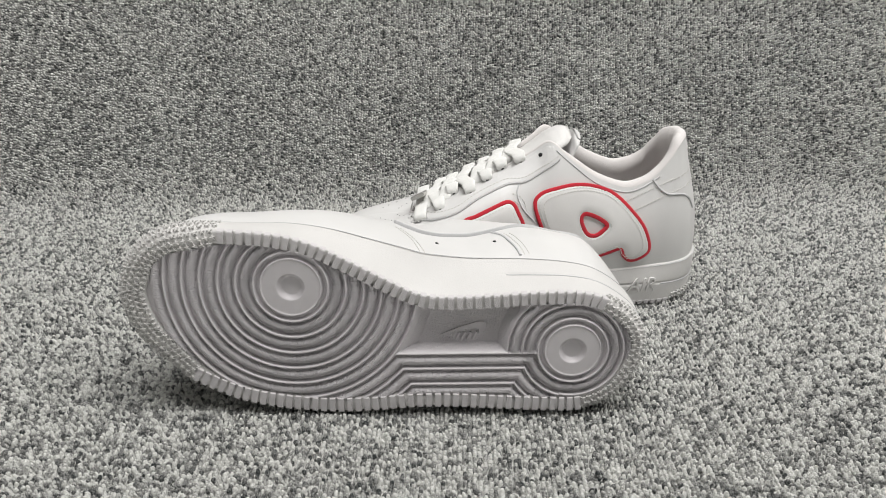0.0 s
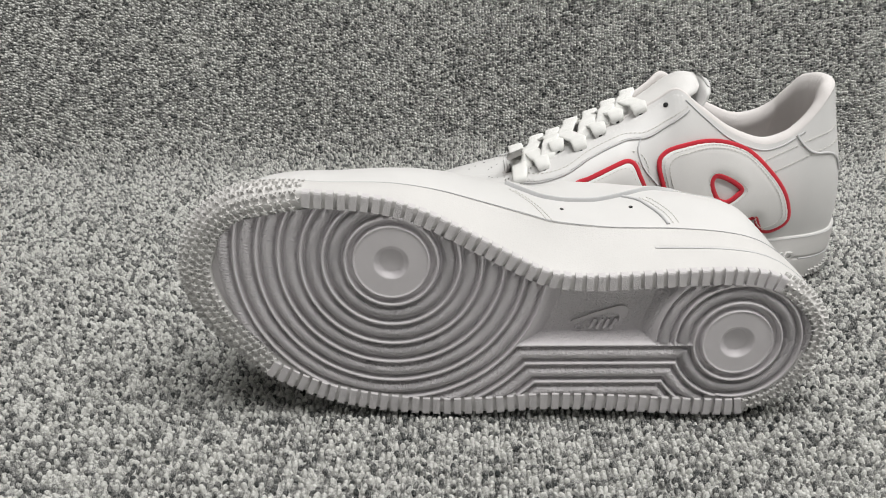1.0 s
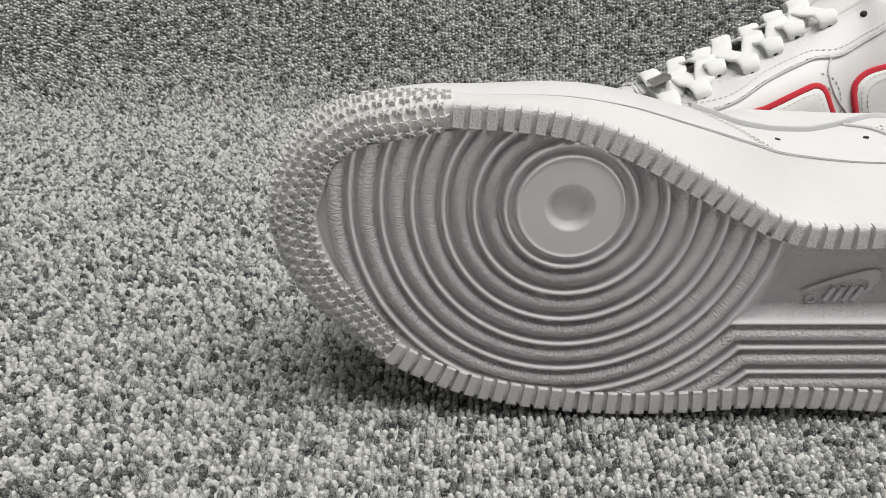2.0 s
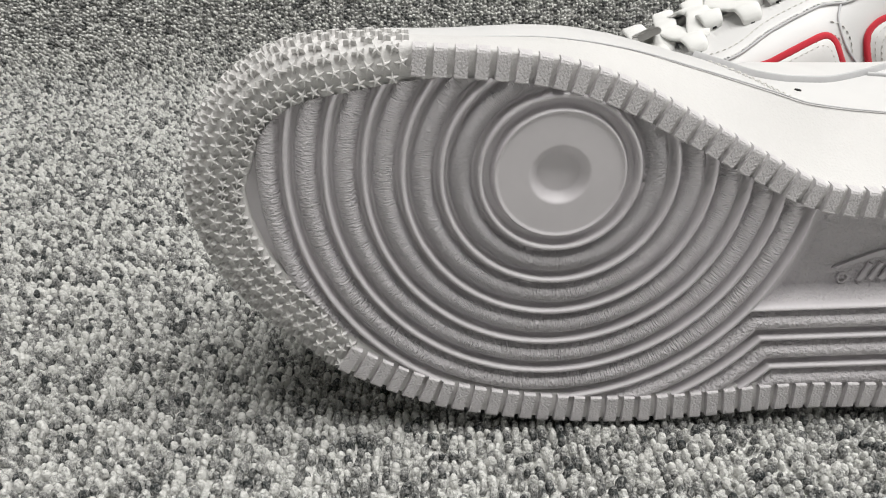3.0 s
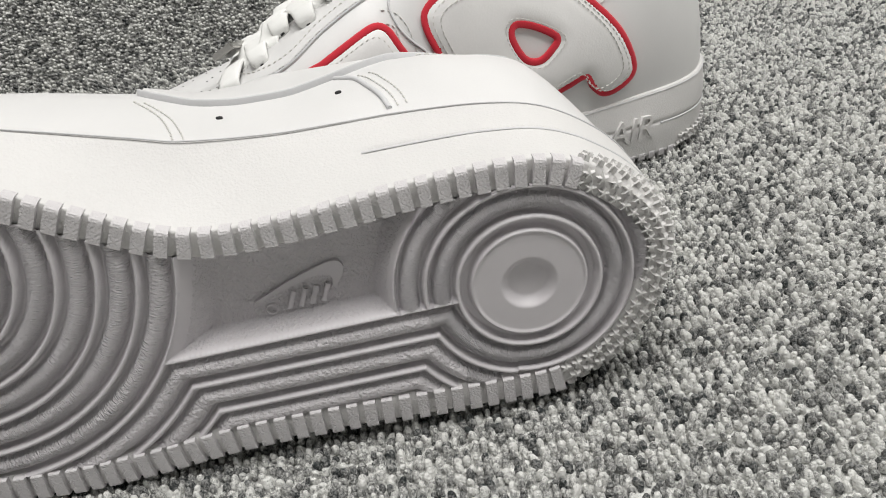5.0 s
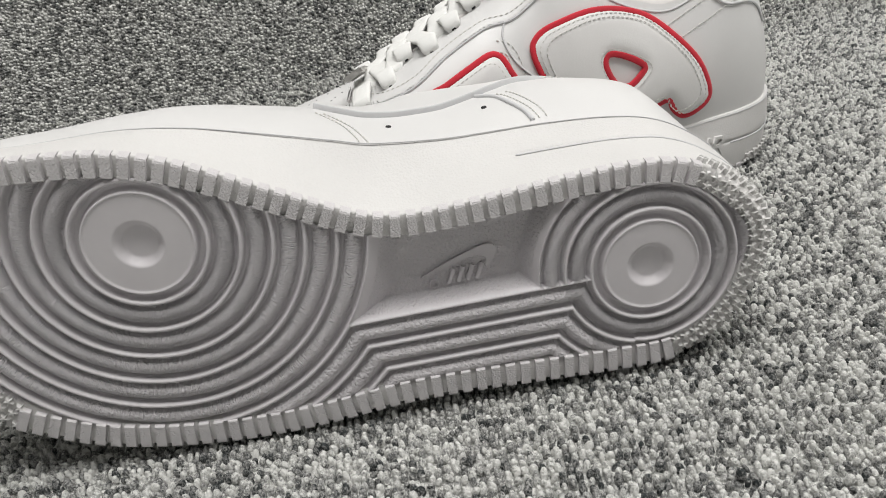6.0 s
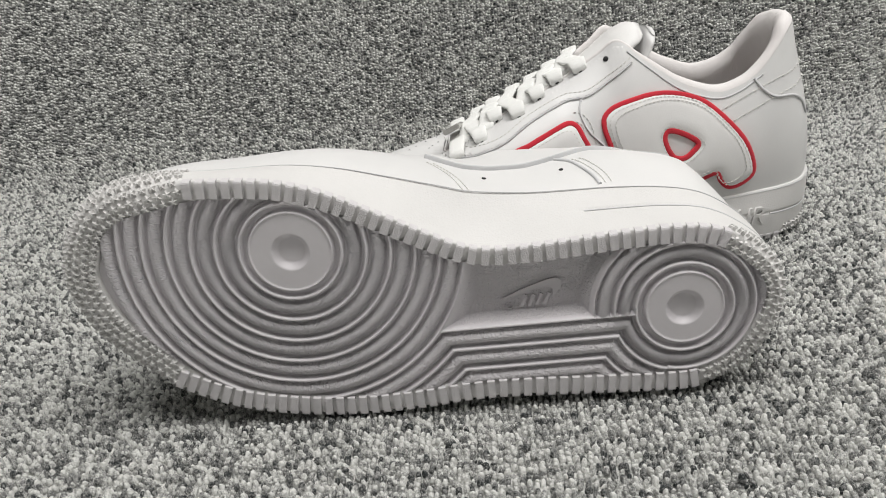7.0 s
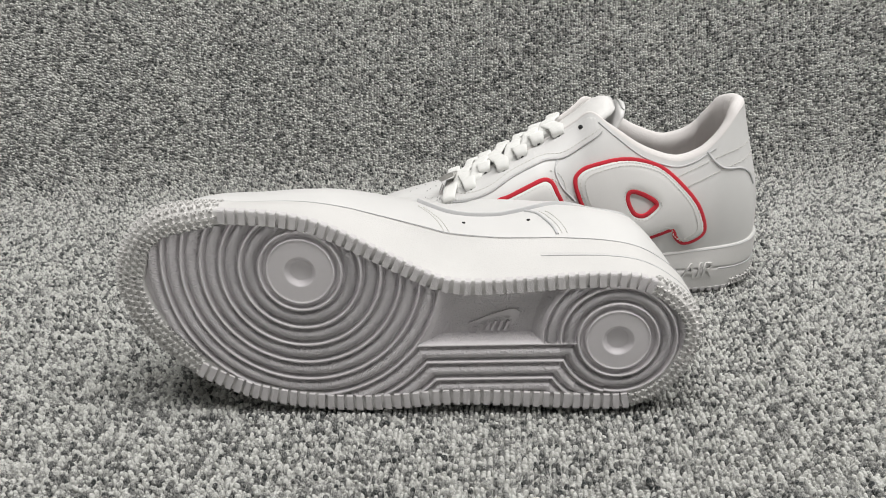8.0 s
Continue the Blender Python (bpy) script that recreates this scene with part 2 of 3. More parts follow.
# ---- the shoes: lengths in millimetres, a from toe (minus) to heel, b to the inner side, h up from the sole ----
OUTLINE = [(-94, -20), (-91, -4), (-84, 8), (-73, 17), (-58, 22), (-40, 25.2), (-20, 28.2), (-4, 29), (13, 27), (33, 21.8), (54, 16), (68, 12.6),
           (80, 12.7), (95, 16), (112, 21), (132, 27.2), (152, 32.4), (168, 34), (182, 30.5), (192, 24.5), (199.5, 15.5), (202, 4), (200.5, -10),
           (196, -22), (188.5, -32.5), (177, -40.4), (160, -45), (134, -50), (105, -55.5), (84, -60.6), (62, -68), (41, -73.8), (20, -77.5),
           (0, -79.2), (-20, -78.5), (-43, -73), (-62, -65.5), (-78, -54), (-87, -42), (-92.5, -30)]
FORE, HEEL, HEEL_RING = np.array((0.0, 0.0)), np.array((165.4, -2.8)), 20.2
N_RIM = 360
RIM = spline([(a * (1.007 if a > 0 else 0.993) + 2.6 * float(smooth_step(a, 165, 198)) - 1.8 * float(smooth_step(-a, 60, 92)), b * (0.982 if b < 0 else 1.0)) for a, b in OUTLINE],
             N_RIM, True)
TANG = np.roll(RIM, -1, 0) - np.roll(RIM, 1, 0)
TANG /= np.linalg.norm(TANG, axis=1)[:, None]
OUT = np.stack([-TANG[:, 1], TANG[:, 0]], 1)
if ((RIM - RIM.mean(0)) * OUT).sum() < 0:
    OUT = -OUT
RIM_A = RIM[:, 0]
INNER_SIDE = np.arange(N_RIM) < int(np.argmax(RIM_A))  # from the toe along the inner side to the heel
TOE = 1 - smooth_step(RIM_A, -62, -40)
BACK = smooth_step(RIM_A, 176, 188)
STRIP = np.where(INNER_SIDE, 7.6, 9.2) * (1 - TOE) * (1 - BACK) + TOE * (16.0 - 3.0 * smooth_step(RIM[:, 1], -10, 20)) + BACK * 9.0
STRIP = np.convolve(np.r_[STRIP[-6:], STRIP, STRIP[:6]], np.ones(13) / 13, "valid")
ROUND = 0.9 + 7.1 * TOE + 4.0 * BACK
TOP_IN = np.where(INNER_SIDE, np.interp(RIM_A, [-90, -60, -30, 0, 33, 54, 70, 80, 95, 112, 132, 150, 170, 195], [5, 1.5, 1, -2.5, -9.5, -14, -16.5, -17, -14.5, -12.5, -10, -7.5, -5, -2]),
                  1.5 + 2.5 * TOE - 2.5 * BACK)
TOP_IN = np.convolve(np.r_[TOP_IN[-6:], TOP_IN, TOP_IN[:6]], np.ones(13) / 13, "valid")
TOP_H = np.interp(RIM_A, [-95, -30, 14, 45, 78, 104, 130, 168, 195, 203], [21, 20, 21, 22.5, 25, 27, 29.5, 32, 34, 34.5])
FACE = 1.4


def shoe_place(a, b, h, hand):
    return np.stack([np.asarray(a, float), -hand * np.asarray(b, float), np.asarray(h, float)], -1) * 0.001


def bands(d, pitch, only=False):
    """Relief across moulded rings: a thin ridge every pitch, a rounded band between two grooves."""
    d = np.mod(d, pitch)
    off = np.minimum(d, pitch - d)
    ridge = 2.3 * (1 - smooth_step(off, 0.5, 1.1))
    band = 2.3 * np.sqrt(np.clip(1 - (np.abs(d - pitch / 2) / (pitch / 2 - 2.1)) ** 2, 0, 1))
    return band if only else np.maximum(ridge, band)


def sole_height(a, b, only=False):
    """How far the sole's relief stands out of its ground; only: the rounded bands alone."""
    r1, r2 = np.hypot(a - FORE[0], b - FORE[1]), np.hypot(a - HEEL[0], b - HEEL[1])
    low = -((b + 28.2) - 0.241 * (a - 64.5)) / math.hypot(1, 0.241)
    s1, s2 = r1 - 71.0, r2 - HEEL_RING
    z = bands(np.where(a < 30, s1, np.minimum(np.minimum(s1, low), s2 * 1.03)), 10.0, only)
    z = np.where((a < 30) & (s1 > 7.6), 0.0, z)
    z = np.where(s1 < 0, bands(r1 - 21.0, 10.0, only), z)
    arcs = (low < 0) & (s1 > 0) & (r2 < 38.8) | (a > HEEL[0])
    z = np.where(arcs & (s2 > 0), bands(s2 * 10 / 9.0, 10.0, only), z)
    for r, disc, ring in ((r1, 17.6, 21.0), (r2, 16.6, HEEL_RING)):
        flat = (2.0 + 0.35 * np.exp(-((r - disc + 0.5) / 0.45) ** 2) - 4.4 * np.clip(1 - (r / 8.0) ** 2, 0, 1) ** 1.25) * (1 - smooth_step(r, disc - 0.2, disc + 0.6))
        flat = np.maximum(flat, 2.3 * (1 - smooth_step(np.abs(r - ring), 0.5, 1.1)))
        z = np.where(r < ring, 0 if only else flat, z)
    pit = np.minimum(np.minimum(s1 - 0.8, -low - 1.0), r2 - 38.5)
    pit = np.where((low < 0) & (s1 > 0) & (a < HEEL[0]) & (a > 40), pit, -1)
    sunk = np.clip(np.minimum(np.minimum((s1 - 0.4) / 9.0, (-low - 0.6) / 2.0), (r2 - 38.0) / 5.0), 0, 1)
    return np.where(pit > -0.8, 0.0 if only else 2.0 - 6.5 * sunk, z)


def rim_profile(i, way):
    """Offset from the rim, height and slope at a way in along the tread strip, from its inner edge over the rounded edge and up the side."""
    strip, rnd = STRIP[i], ROUND[i]
    flat = strip - rnd
    if way < flat:
        return way - strip, FACE, 0.0
    w = min((way - flat) / rnd, math.pi / 2)
    up = max(way - flat - rnd * math.pi / 2, 0)
    return -rnd + rnd * math.sin(w), FACE + rnd * (1 - math.cos(w)) + up, w


def star_mesh():
    bm = bmesh.new()
    base, top = [], []
    for k in range(10):
        w, r = math.pi * k / 5, (1.85 if k % 2 == 0 else 0.62)
        base.append(bm.verts.new((r * math.cos(w) * 0.001, r * math.sin(w) * 0.001, 0.0003)))
        top.append(bm.verts.new((0.86 * r * math.cos(w) * 0.001, 0.86 * r * math.sin(w) * 0.001, -0.0015)))
    mid = bm.verts.new((0, 0, -0.0017))
    for k in range(10):
        m = (k + 1) % 10
        bm.faces.new((base[k], base[m], top[m], top[k]))
        bm.faces.new((top[k], top[m], mid))
    bmesh.ops.recalc_face_normals(bm, faces=bm.faces)
    me = bpy.data.meshes.new("star")
    bm.to_mesh(me)
    bm.free()
    me.materials.append(RUBBER)
    return me


def tooth_mesh(strip):
    """One block of the tread, wrapped over the edge of the sole; x along the edge, y outwards, z up."""
    bm = bmesh.new()
    line = [(-strip + 0.2, 2.2), (-strip + 0.2, -0.25), (-strip + 0.5, -0.55), (-0.9, -0.55), (-0.25, -0.25), (0.15, 0.5), (0.42, 2.4), (0.42, 3.0), (0.1, 3.5), (-0.6, 3.6)]
    rows = [[bm.verts.new((x * 0.001, y * 0.001, z * 0.001)) for y, z in line] for x in (-1.65, 1.65)]
    for k in range(len(line)):
        m = (k + 1) % len(line)
        bm.faces.new((rows[0][k], rows[0][m], rows[1][m], rows[1][k]))
    bm.faces.new(rows[0]), bm.faces.new(rows[1][::-1])
    bmesh.ops.recalc_face_normals(bm, faces=bm.faces)
    me = bpy.data.meshes.new("tread_block")
    bm.to_mesh(me)
    bm.free()
    me.materials.append(TREAD)
    return me


STAR, TOOTH_IN, TOOTH_OUT = star_mesh(), tooth_mesh(7.6), tooth_mesh(9.2)


def outsole(shoe, hand, step):
    """The moulded bottom: rings, bars and the sunk waist, with tread blocks and stars round the rim."""
    inner = RIM - OUT * (STRIP - 0.7)[:, None]
    gb, ga = np.meshgrid(np.arange(-74, 34, step), np.arange(-84, 200, step), indexing="ij")
    ok = inside(inner, ga, gb)
    z = sole_height(ga, gb)
    idx = np.arange(ga.size).reshape(ga.shape)
    cell = ok[:-1, :-1] & ok[1:, :-1] & ok[:-1, 1:] & ok[1:, 1:]
    f = np.stack([idx[:-1, :-1], idx[:-1, 1:], idx[1:, 1:], idx[1:, :-1]], -1)[cell]
    if hand > 0:
        f = f[:, ::-1]
    used = np.unique(f)
    back = np.zeros(ga.size, int)
    back[used] = np.arange(len(used))
    v = shoe_place(ga.ravel()[used], gb.ravel()[used], (0.3 + 1.5 * (2.3 - z)).ravel()[used], hand)
    sole = link("outsole", quads("outsole", v, back[f[:, ::-1]]), WRINKLED, shoe, "pale rubber outsole moulded with rings round two discs")
    sole.data.materials.append(SMOOTH)
    rough = sole_height(ga.ravel()[f].mean(1), gb.ravel()[f].mean(1), True) > 0.5
    sole.data.materials.append(SOLE)
    mid_a, mid_b = ga.ravel()[f].mean(1), gb.ravel()[f].mean(1)
    bars = rough & (mid_a > 30) & (mid_a < 150) & (np.hypot(mid_a, mid_b) > 71.5) & (mid_b + 28.2 < 0.241 * (mid_a - 64.5)) & (np.hypot(mid_a - HEEL[0], mid_b - HEEL[1]) > 30)
    waist = bars | ~rough & (z.ravel()[f].max(1) < 1.9) & (np.hypot(mid_a, mid_b) > 71.5) & (np.hypot(mid_a - HEEL[0], mid_b - HEEL[1]) > 38.5) & (mid_a > 40) & (mid_a < HEEL[0]) & (z.ravel()[f].min(1) < -0.2)
    sole.data.polygons.foreach_set("material_index", np.where(waist, 2, np.where(rough, 0, 1)).astype(np.int32))
    # tread blocks between the two starred ends
    arc = np.r_[0, np.cumsum(np.linalg.norm(np.diff(np.vstack([RIM, RIM[:1]]), axis=0), axis=1))]
    total = arc[-1]

    def at(s):
        k = s % total
        i = int(np.searchsorted(arc, k) - 1) % N_RIM
        t = (k - arc[i]) / (arc[i + 1] - arc[i])
        j = (i + 1) % N_RIM
        return i, RIM[i] * (1 - t) + RIM[j] * t, OUT[i] * (1 - t) + OUT[j] * t

    tip = int(np.argmax(RIM_A))
    for lo, hi, me in ((-44.5, 174.5, TOOTH_IN), (-46.5, 180, TOOTH_OUT)):
        side = np.arange(N_RIM)[(INNER_SIDE if me is TOOTH_IN else ~INNER_SIDE) & (RIM_A > lo) & (RIM_A < hi)]
        s0, s1 = arc[side[0]], arc[side[-1]]
        count = round((s1 - s0) / 5.2)
        for k in range(count + 1):
            i, p, o = at(s0 + (s1 - s0) * k / count)
            ob = new("tread_block", me)
            ob.parent = sole
            x = shoe_place(o[1], -o[0], 0, hand) * 1000
            y = shoe_place(o[0], o[1], 0, hand) * 1000
            m = Matrix((x, y, np.cross(x, y))).transposed().to_4x4()
            if m.to_3x3()[2][2] < 0:
                m = Matrix((-x, y, np.cross(-x, y))).transposed().to_4x4()
            ob.matrix_local = Matrix.Translation(shoe_place(p[0], p[1], 0, hand)) @ m @ Matrix.Diagonal((0.95 + 0.1 * random.random(), 1, 1, 1))
    # stars
    for lo_s, hi_s, rows, gap in ((-1, 0, 6, 4.3), (1, 0, 4, 4.3)):
        if lo_s < 0:
            first = arc[np.arange(N_RIM)[~INNER_SIDE & (RIM_A < -46)][0]] - total
            last = arc[np.arange(N_RIM)[INNER_SIDE & (RIM_A < -44)][-1]]
        else:
            first = arc[np.arange(N_RIM)[INNER_SIDE & (RIM_A < 177)][-1]]
            last = arc[np.arange(N_RIM)[~INNER_SIDE & (RIM_A > 182)][-1]]
        n = round((last - first) / gap)
        for row in range(rows):
            for k in range(n + 1):
                s = first + (last - first) * (k + 0.5 * (row % 2)) / n
                if s > last:
                    continue
                i, p, o = at(s)
                way = 1.9 + row * 3.5
                off, high, w = rim_profile(i, way)
                ob = new("star", STAR)
                ob.parent = sole
                y = np.array(shoe_place(o[0], o[1], 0, hand)) * 1000
                y /= np.linalg.norm(y)
                down = np.array((0, 0, -1.0)) * math.cos(w) + y * math.sin(w)
                t = np.cross(y, (0, 0, 1.0))
                b = np.cross(-down, t)
                q = p + o * off
                ob.matrix_local = Matrix.Translation(shoe_place(q[0], q[1], high, hand)) @ Matrix((t, b, -down)).transposed().to_4x4() @ pose(0, 0, 0, 0, 0, random.uniform(-12, 12))
    # raised mark in the waist: a tapering tick and short bars
    tick = spline([(89.4, -14.0), (97, -8.2), (103.9, -3.8), (110.0, -0.6), (113.2, -0.9), (114, -3.6), (112.8, -7.0), (111.2, -9.0), (111.2, -6.2), (109.6, -4.8),
                   (106.5, -5.0), (102.6, -6.8), (96, -10.4)], 52, True)
    bm = bmesh.new()
    top = [bm.verts.new(v) for v in shoe_place(tick[:, 0], tick[:, 1], 9.3 + 0 * tick[:, 0], hand)]
    foot = [bm.verts.new(v) for v in shoe_place(tick[:, 0], tick[:, 1], 10.6 + 0 * tick[:, 0], hand)]
    bm.faces.new(top)
    for k in range(52):
        bm.faces.new((top[k], top[(k + 1) % 52], foot[(k + 1) % 52], foot[k]))
    part("mark", bm, SMOOTH, sole, "raised moulded tick", False)
    for k in range(4):
        c = (99.6 + 3.2 * k, -13.0 + 0.85 * k)
        line = np.array([(c[0] - 0.6, c[1] - 2.9), (c[0] + 0.6, c[1] + 2.9)])
        v, f = sweep(shoe_place(line[:, 0], line[:, 1], 9.8 + 0 * line[:, 0], hand), 0.0015, 0.0012, np.tile((0, 0, 1.0), (2, 1)), 8, False, 4.0)
        link("bar", quads("bar", v, f), SMOOTH, sole, "", False)
    w = np.linspace(0, 2 * math.pi, 16, endpoint=False)
    v, f = sweep(shoe_place(94.0 + 1.5 * np.cos(w), -16.4 + 1.5 * np.sin(w), 9.9 + 0 * w, hand), 0.0006, 0.0010, np.tile((0, 0, 1.0), (16, 1)), 6, True)
    link("ring", quads("ring", v, f), SMOOTH, sole)
    return sole


def midsole(shoe, hand):
    """The cup of the sole: tread strip, rounded edge, side wall with its lines, and the lip under the upper."""
    heel_line = smooth_step(RIM_A, 116, 123)
    rows = []

    def add(off, h):
        p = RIM + OUT * (np.zeros(N_RIM) + off)[:, None]
        rows.append(shoe_place(p[:, 0], p[:, 1], np.zeros(N_RIM) + h, hand))

    add(-STRIP, 6.0), add(-STRIP, FACE + 0.4), add(-STRIP + 0.4, FACE)
    for k in range(7):
        w = math.pi / 2 * k / 6
        add(-ROUND + ROUND * math.sin(w), FACE + ROUND * (1 - math.cos(w)))
    h0, n = FACE + ROUND, 48
    for k in range(1, n + 1):
        t = k / n
        h = h0 * (1 - t) + (TOP_H - 0.6) * t
        off = -TOP_IN * t ** 1.6 + 1.0 * np.sin(math.pi * t)
        line = np.exp(-((h - 17.2) / 0.7) ** 2) * heel_line * 0.8
        add(off - line, h)
    add(-TOP_IN - 0.5, TOP_H - 0.1), add(-TOP_IN - 1.2, TOP_H), add(-TOP_IN - 2.2, TOP_H - 0.2), add(-TOP_IN - 2.6, TOP_H - 2.0), add(-TOP_IN - 9, TOP_H - 3)
    v = np.vstack(rows)
    f = grid_faces(len(rows), N_RIM, True)
    ob = link("midsole", quads("midsole", v, f if hand < 0 else f[:, ::-1]), RUBBER, shoe, "white rubber cup sole")
    # stitch groove thread along the top of the side wall
    p = RIM + OUT * (-TOP_IN + 0.15)[:, None]
    v, f = sweep(shoe_place(p[:, 0], p[:, 1], TOP_H - 1.2, hand), 0.0005, 0.0004, np.tile((0, 0, 1.0), (N_RIM, 1)), 6, True)
    link("seam", quads("seam", v, f), EDGE_SHADE, ob)
    # grey strip laid along the heel groove, painting the shade in it
    k = np.flatnonzero((INNER_SIDE & (RIM_A > 120)) | (~INNER_SIDE & (RIM_A > 172)))
    t = (16.7 - h0[k]) / (TOP_H[k] - 0.6 - h0[k])
    p = RIM[k] + OUT[k] * (-TOP_IN[k] * t ** 1.6 + np.sin(math.pi * t) - 0.12)[:, None]
    v, f = sweep(shoe_place(p[:, 0], p[:, 1], np.full(len(k), 16.7), hand), 0.0007, 0.0011, np.tile((0, 0, 1.0), (len(k), 1)), 6)
    link("groove_shade", quads("groove_shade", v, f), EDGE_SHADE, ob)
    return ob


# the upper's free edge: half width and height along the shoe, from the throat to the heel
EDGE_LINE = [(-20, 0.01, 66), (-17, 8, 67.5), (-6, 12.5, 74), (20, 15, 89), (50, 18, 104), (72, 22, 117.5), (81, 25.5, 124.5), (87, 29, 123.5), (95, 32, 116.5),
             (106, 34, 108), (120, 35.5, 99), (139, 35.5, 92), (153, 33.5, 94), (164, 31, 100.5), (174, 27, 111.5), (181, 22, 120.5), (187, 12, 124.5), (190, 0.01, 125)]


def centre(a):
    return np.interp(a, [-100, -20, 40, 90, 130, 165, 205], [-27, -25, -19, -9.5, -2, -1, -2])


N_UP = 28
# how full the upper is along the shoe: rise and swell above the sole, reach and drop and swell below the edge
SHAPE_A = [-95, -50, 0, 50, 80, 120, 160, 200]
SHAPE = ([0.72, 0.72, 0.75, 0.70, 0.50, 0.42, 0.42, 0.42], [3, 4, 5, 4.5, 3.5, 5, 5, 2.5], [0.72, 0.82, 0.95, 0.92, 0.85, 0.5, 0.3, 0.0],
         [0.10, 0.04, 0.0, 0.05, 0.2, 0.3, 0.3, 0.34], [0, 0, 0, 0, 1, 4, 5, 5])


def upper_grid(extra=0.0):
    """Places of the upper's outer face: rows from the sole to the free edge, columns round the rim."""
    tip = int(np.argmax(RIM_A))
    cols = []
    line = spline(EDGE_LINE, 300)
    sig = np.linspace(0, 1, 300)
    p0s = RIM - OUT * (TOP_IN + 1.6 - extra)[:, None]
    for i in range(N_RIM):
        ins = i <= tip
        t = i / tip if ins else (N_RIM - i) / (N_RIM - tip)
        half = np.arange(0, tip + 1) if ins else np.r_[np.arange(N_RIM - 1, tip - 1, -1)]
        ta = np.linspace(0, 1, len(half))
        knots_t = [0] + [float(np.interp(k, RIM_A[half], ta)) for k in (-72, -5, 60, 100, 140, 180)] + [1]
        knots_s = [0] + [float(np.interp(k, line[:, 0], sig)) for k in (-18.5, -8, 52, 95, 138, 176)] + [1]
        e = np.array([np.interp(np.interp(t, knots_t, knots_s), sig, line[:, k]) for k in range(3)])
        side = 1 if ins else -1
        p3 = np.array((e[0], centre(e[0]) + side * e[1], e[2]))
        p0 = np.array((p0s[i][0], p0s[i][1], TOP_H[i] - 2.0))
        dh = p3[2] - p0[2]
        out = np.array((*OUT[i], 0))
        kz, ko, kf, kd, ke = (float(np.interp(p0[0], SHAPE_A, row)) for row in SHAPE)
        if ins:
            swell = float(np.interp(p0[0], [98, 122, 142, 170, 195], [0, 3.0, 8.0, 8.0, 0]))
            ko, ke = ko + swell, ke + swell
        p1 = p0 + np.array((0, 0, dh * kz)) + out * ko
        flat = np.array((p0[0] - p3[0], p0[1] - p3[1], 0))
        p2 = p3 + flat * kf + out * ke - np.array((0, 0, dh * kd))
        q = np.linspace(0, 1, N_UP)[:, None]
        cols.append((1 - q) ** 3 * p0 + 3 * q * (1 - q) ** 2 * p1 + 3 * q * q * (1 - q) * p2 + q ** 3 * p3)
    return np.stack(cols, 1)


UPPER = upper_grid()
UP_N = np.cross(np.gradient(UPPER, axis=0), np.roll(UPPER, -1, 1) - np.roll(UPPER, 1, 1))
UP_N /= np.linalg.norm(UP_N, axis=2)[..., None] + 1e-9
if (UP_N[8, :, :2] * OUT).sum() < 0:
    UP_N = -UP_N
TRIS = grid_faces(N_UP, N_RIM, True)
TRIS = np.vstack([TRIS[:, (0, 1, 2)], TRIS[:, (0, 2, 3)]])
FLAT_P, FLAT_N = UPPER.reshape(-1, 3), UP_N.reshape(-1, 3)


def on_side(a, h, side):
    """The upper's face where a line across the shoe at (a, h) meets it, on the inner (1) or outer (-1) side: place and normal."""
    a, h = np.atleast_1d(a), np.atleast_1d(h)
    P, Q = np.zeros((len(a), 3)), np.zeros((len(a), 3))
    t = FLAT_P[TRIS]
    x, y = t[:, :, 0], t[:, :, 2]
    det = (y[:, 1] - y[:, 2]) * (x[:, 0] - x[:, 2]) + (x[:, 2] - x[:, 1]) * (y[:, 0] - y[:, 2]) + 1e-12
    for k in range(len(a)):
        w0 = ((y[:, 1] - y[:, 2]) * (a[k] - x[:, 2]) + (x[:, 2] - x[:, 1]) * (h[k] - y[:, 2])) / det
        w1 = ((y[:, 2] - y[:, 0]) * (a[k] - x[:, 2]) + (x[:, 0] - x[:, 2]) * (h[k] - y[:, 2])) / det
        w2 = 1 - w0 - w1
        hit = np.flatnonzero((w0 > -1e-6) & (w1 > -1e-6) & (w2 > -1e-6))
        if len(hit):
            b = w0[hit] * t[hit, 0, 1] + w1[hit] * t[hit, 1, 1] + w2[hit] * t[hit, 2, 1]
            j = int(np.argmax(b * side))
            i = hit[j]
            w = np.array((w0[i], w1[i], w2[i]))[:, None]
            P[k], Q[k] = (t[i] * w).sum(0), (FLAT_N[TRIS[i]] * w).sum(0)
        else:
            i = int(np.argmin((FLAT_P[:, 0] - a[k]) ** 2 + (FLAT_P[:, 2] - h[k]) ** 2 - 2 * FLAT_P[:, 1] * side))
            P[k], Q[k] = FLAT_P[i], FLAT_N[i]
    return P, Q / (np.linalg.norm(Q, axis=1)[:, None] + 1e-9)


def ribbon(name, line, side, wide, thick, mat, parent, hand, closed=False, lift=0.3, label="", square=2.6):
    """A band laid on the shoe's side along a line of (a, h)."""
    p, n = on_side(line[:, 0], line[:, 1], side)
    p = p + n * lift
    q = shoe_place(p[:, 0], p[:, 1], p[:, 2], hand)
    m = shoe_place(n[:, 0], n[:, 1], n[:, 2], hand)
    v, f = sweep(q, wide * 0.001, thick * 0.001, m, 8, closed, square)
    return link(name, quads(name, v, f), mat, parent, label)


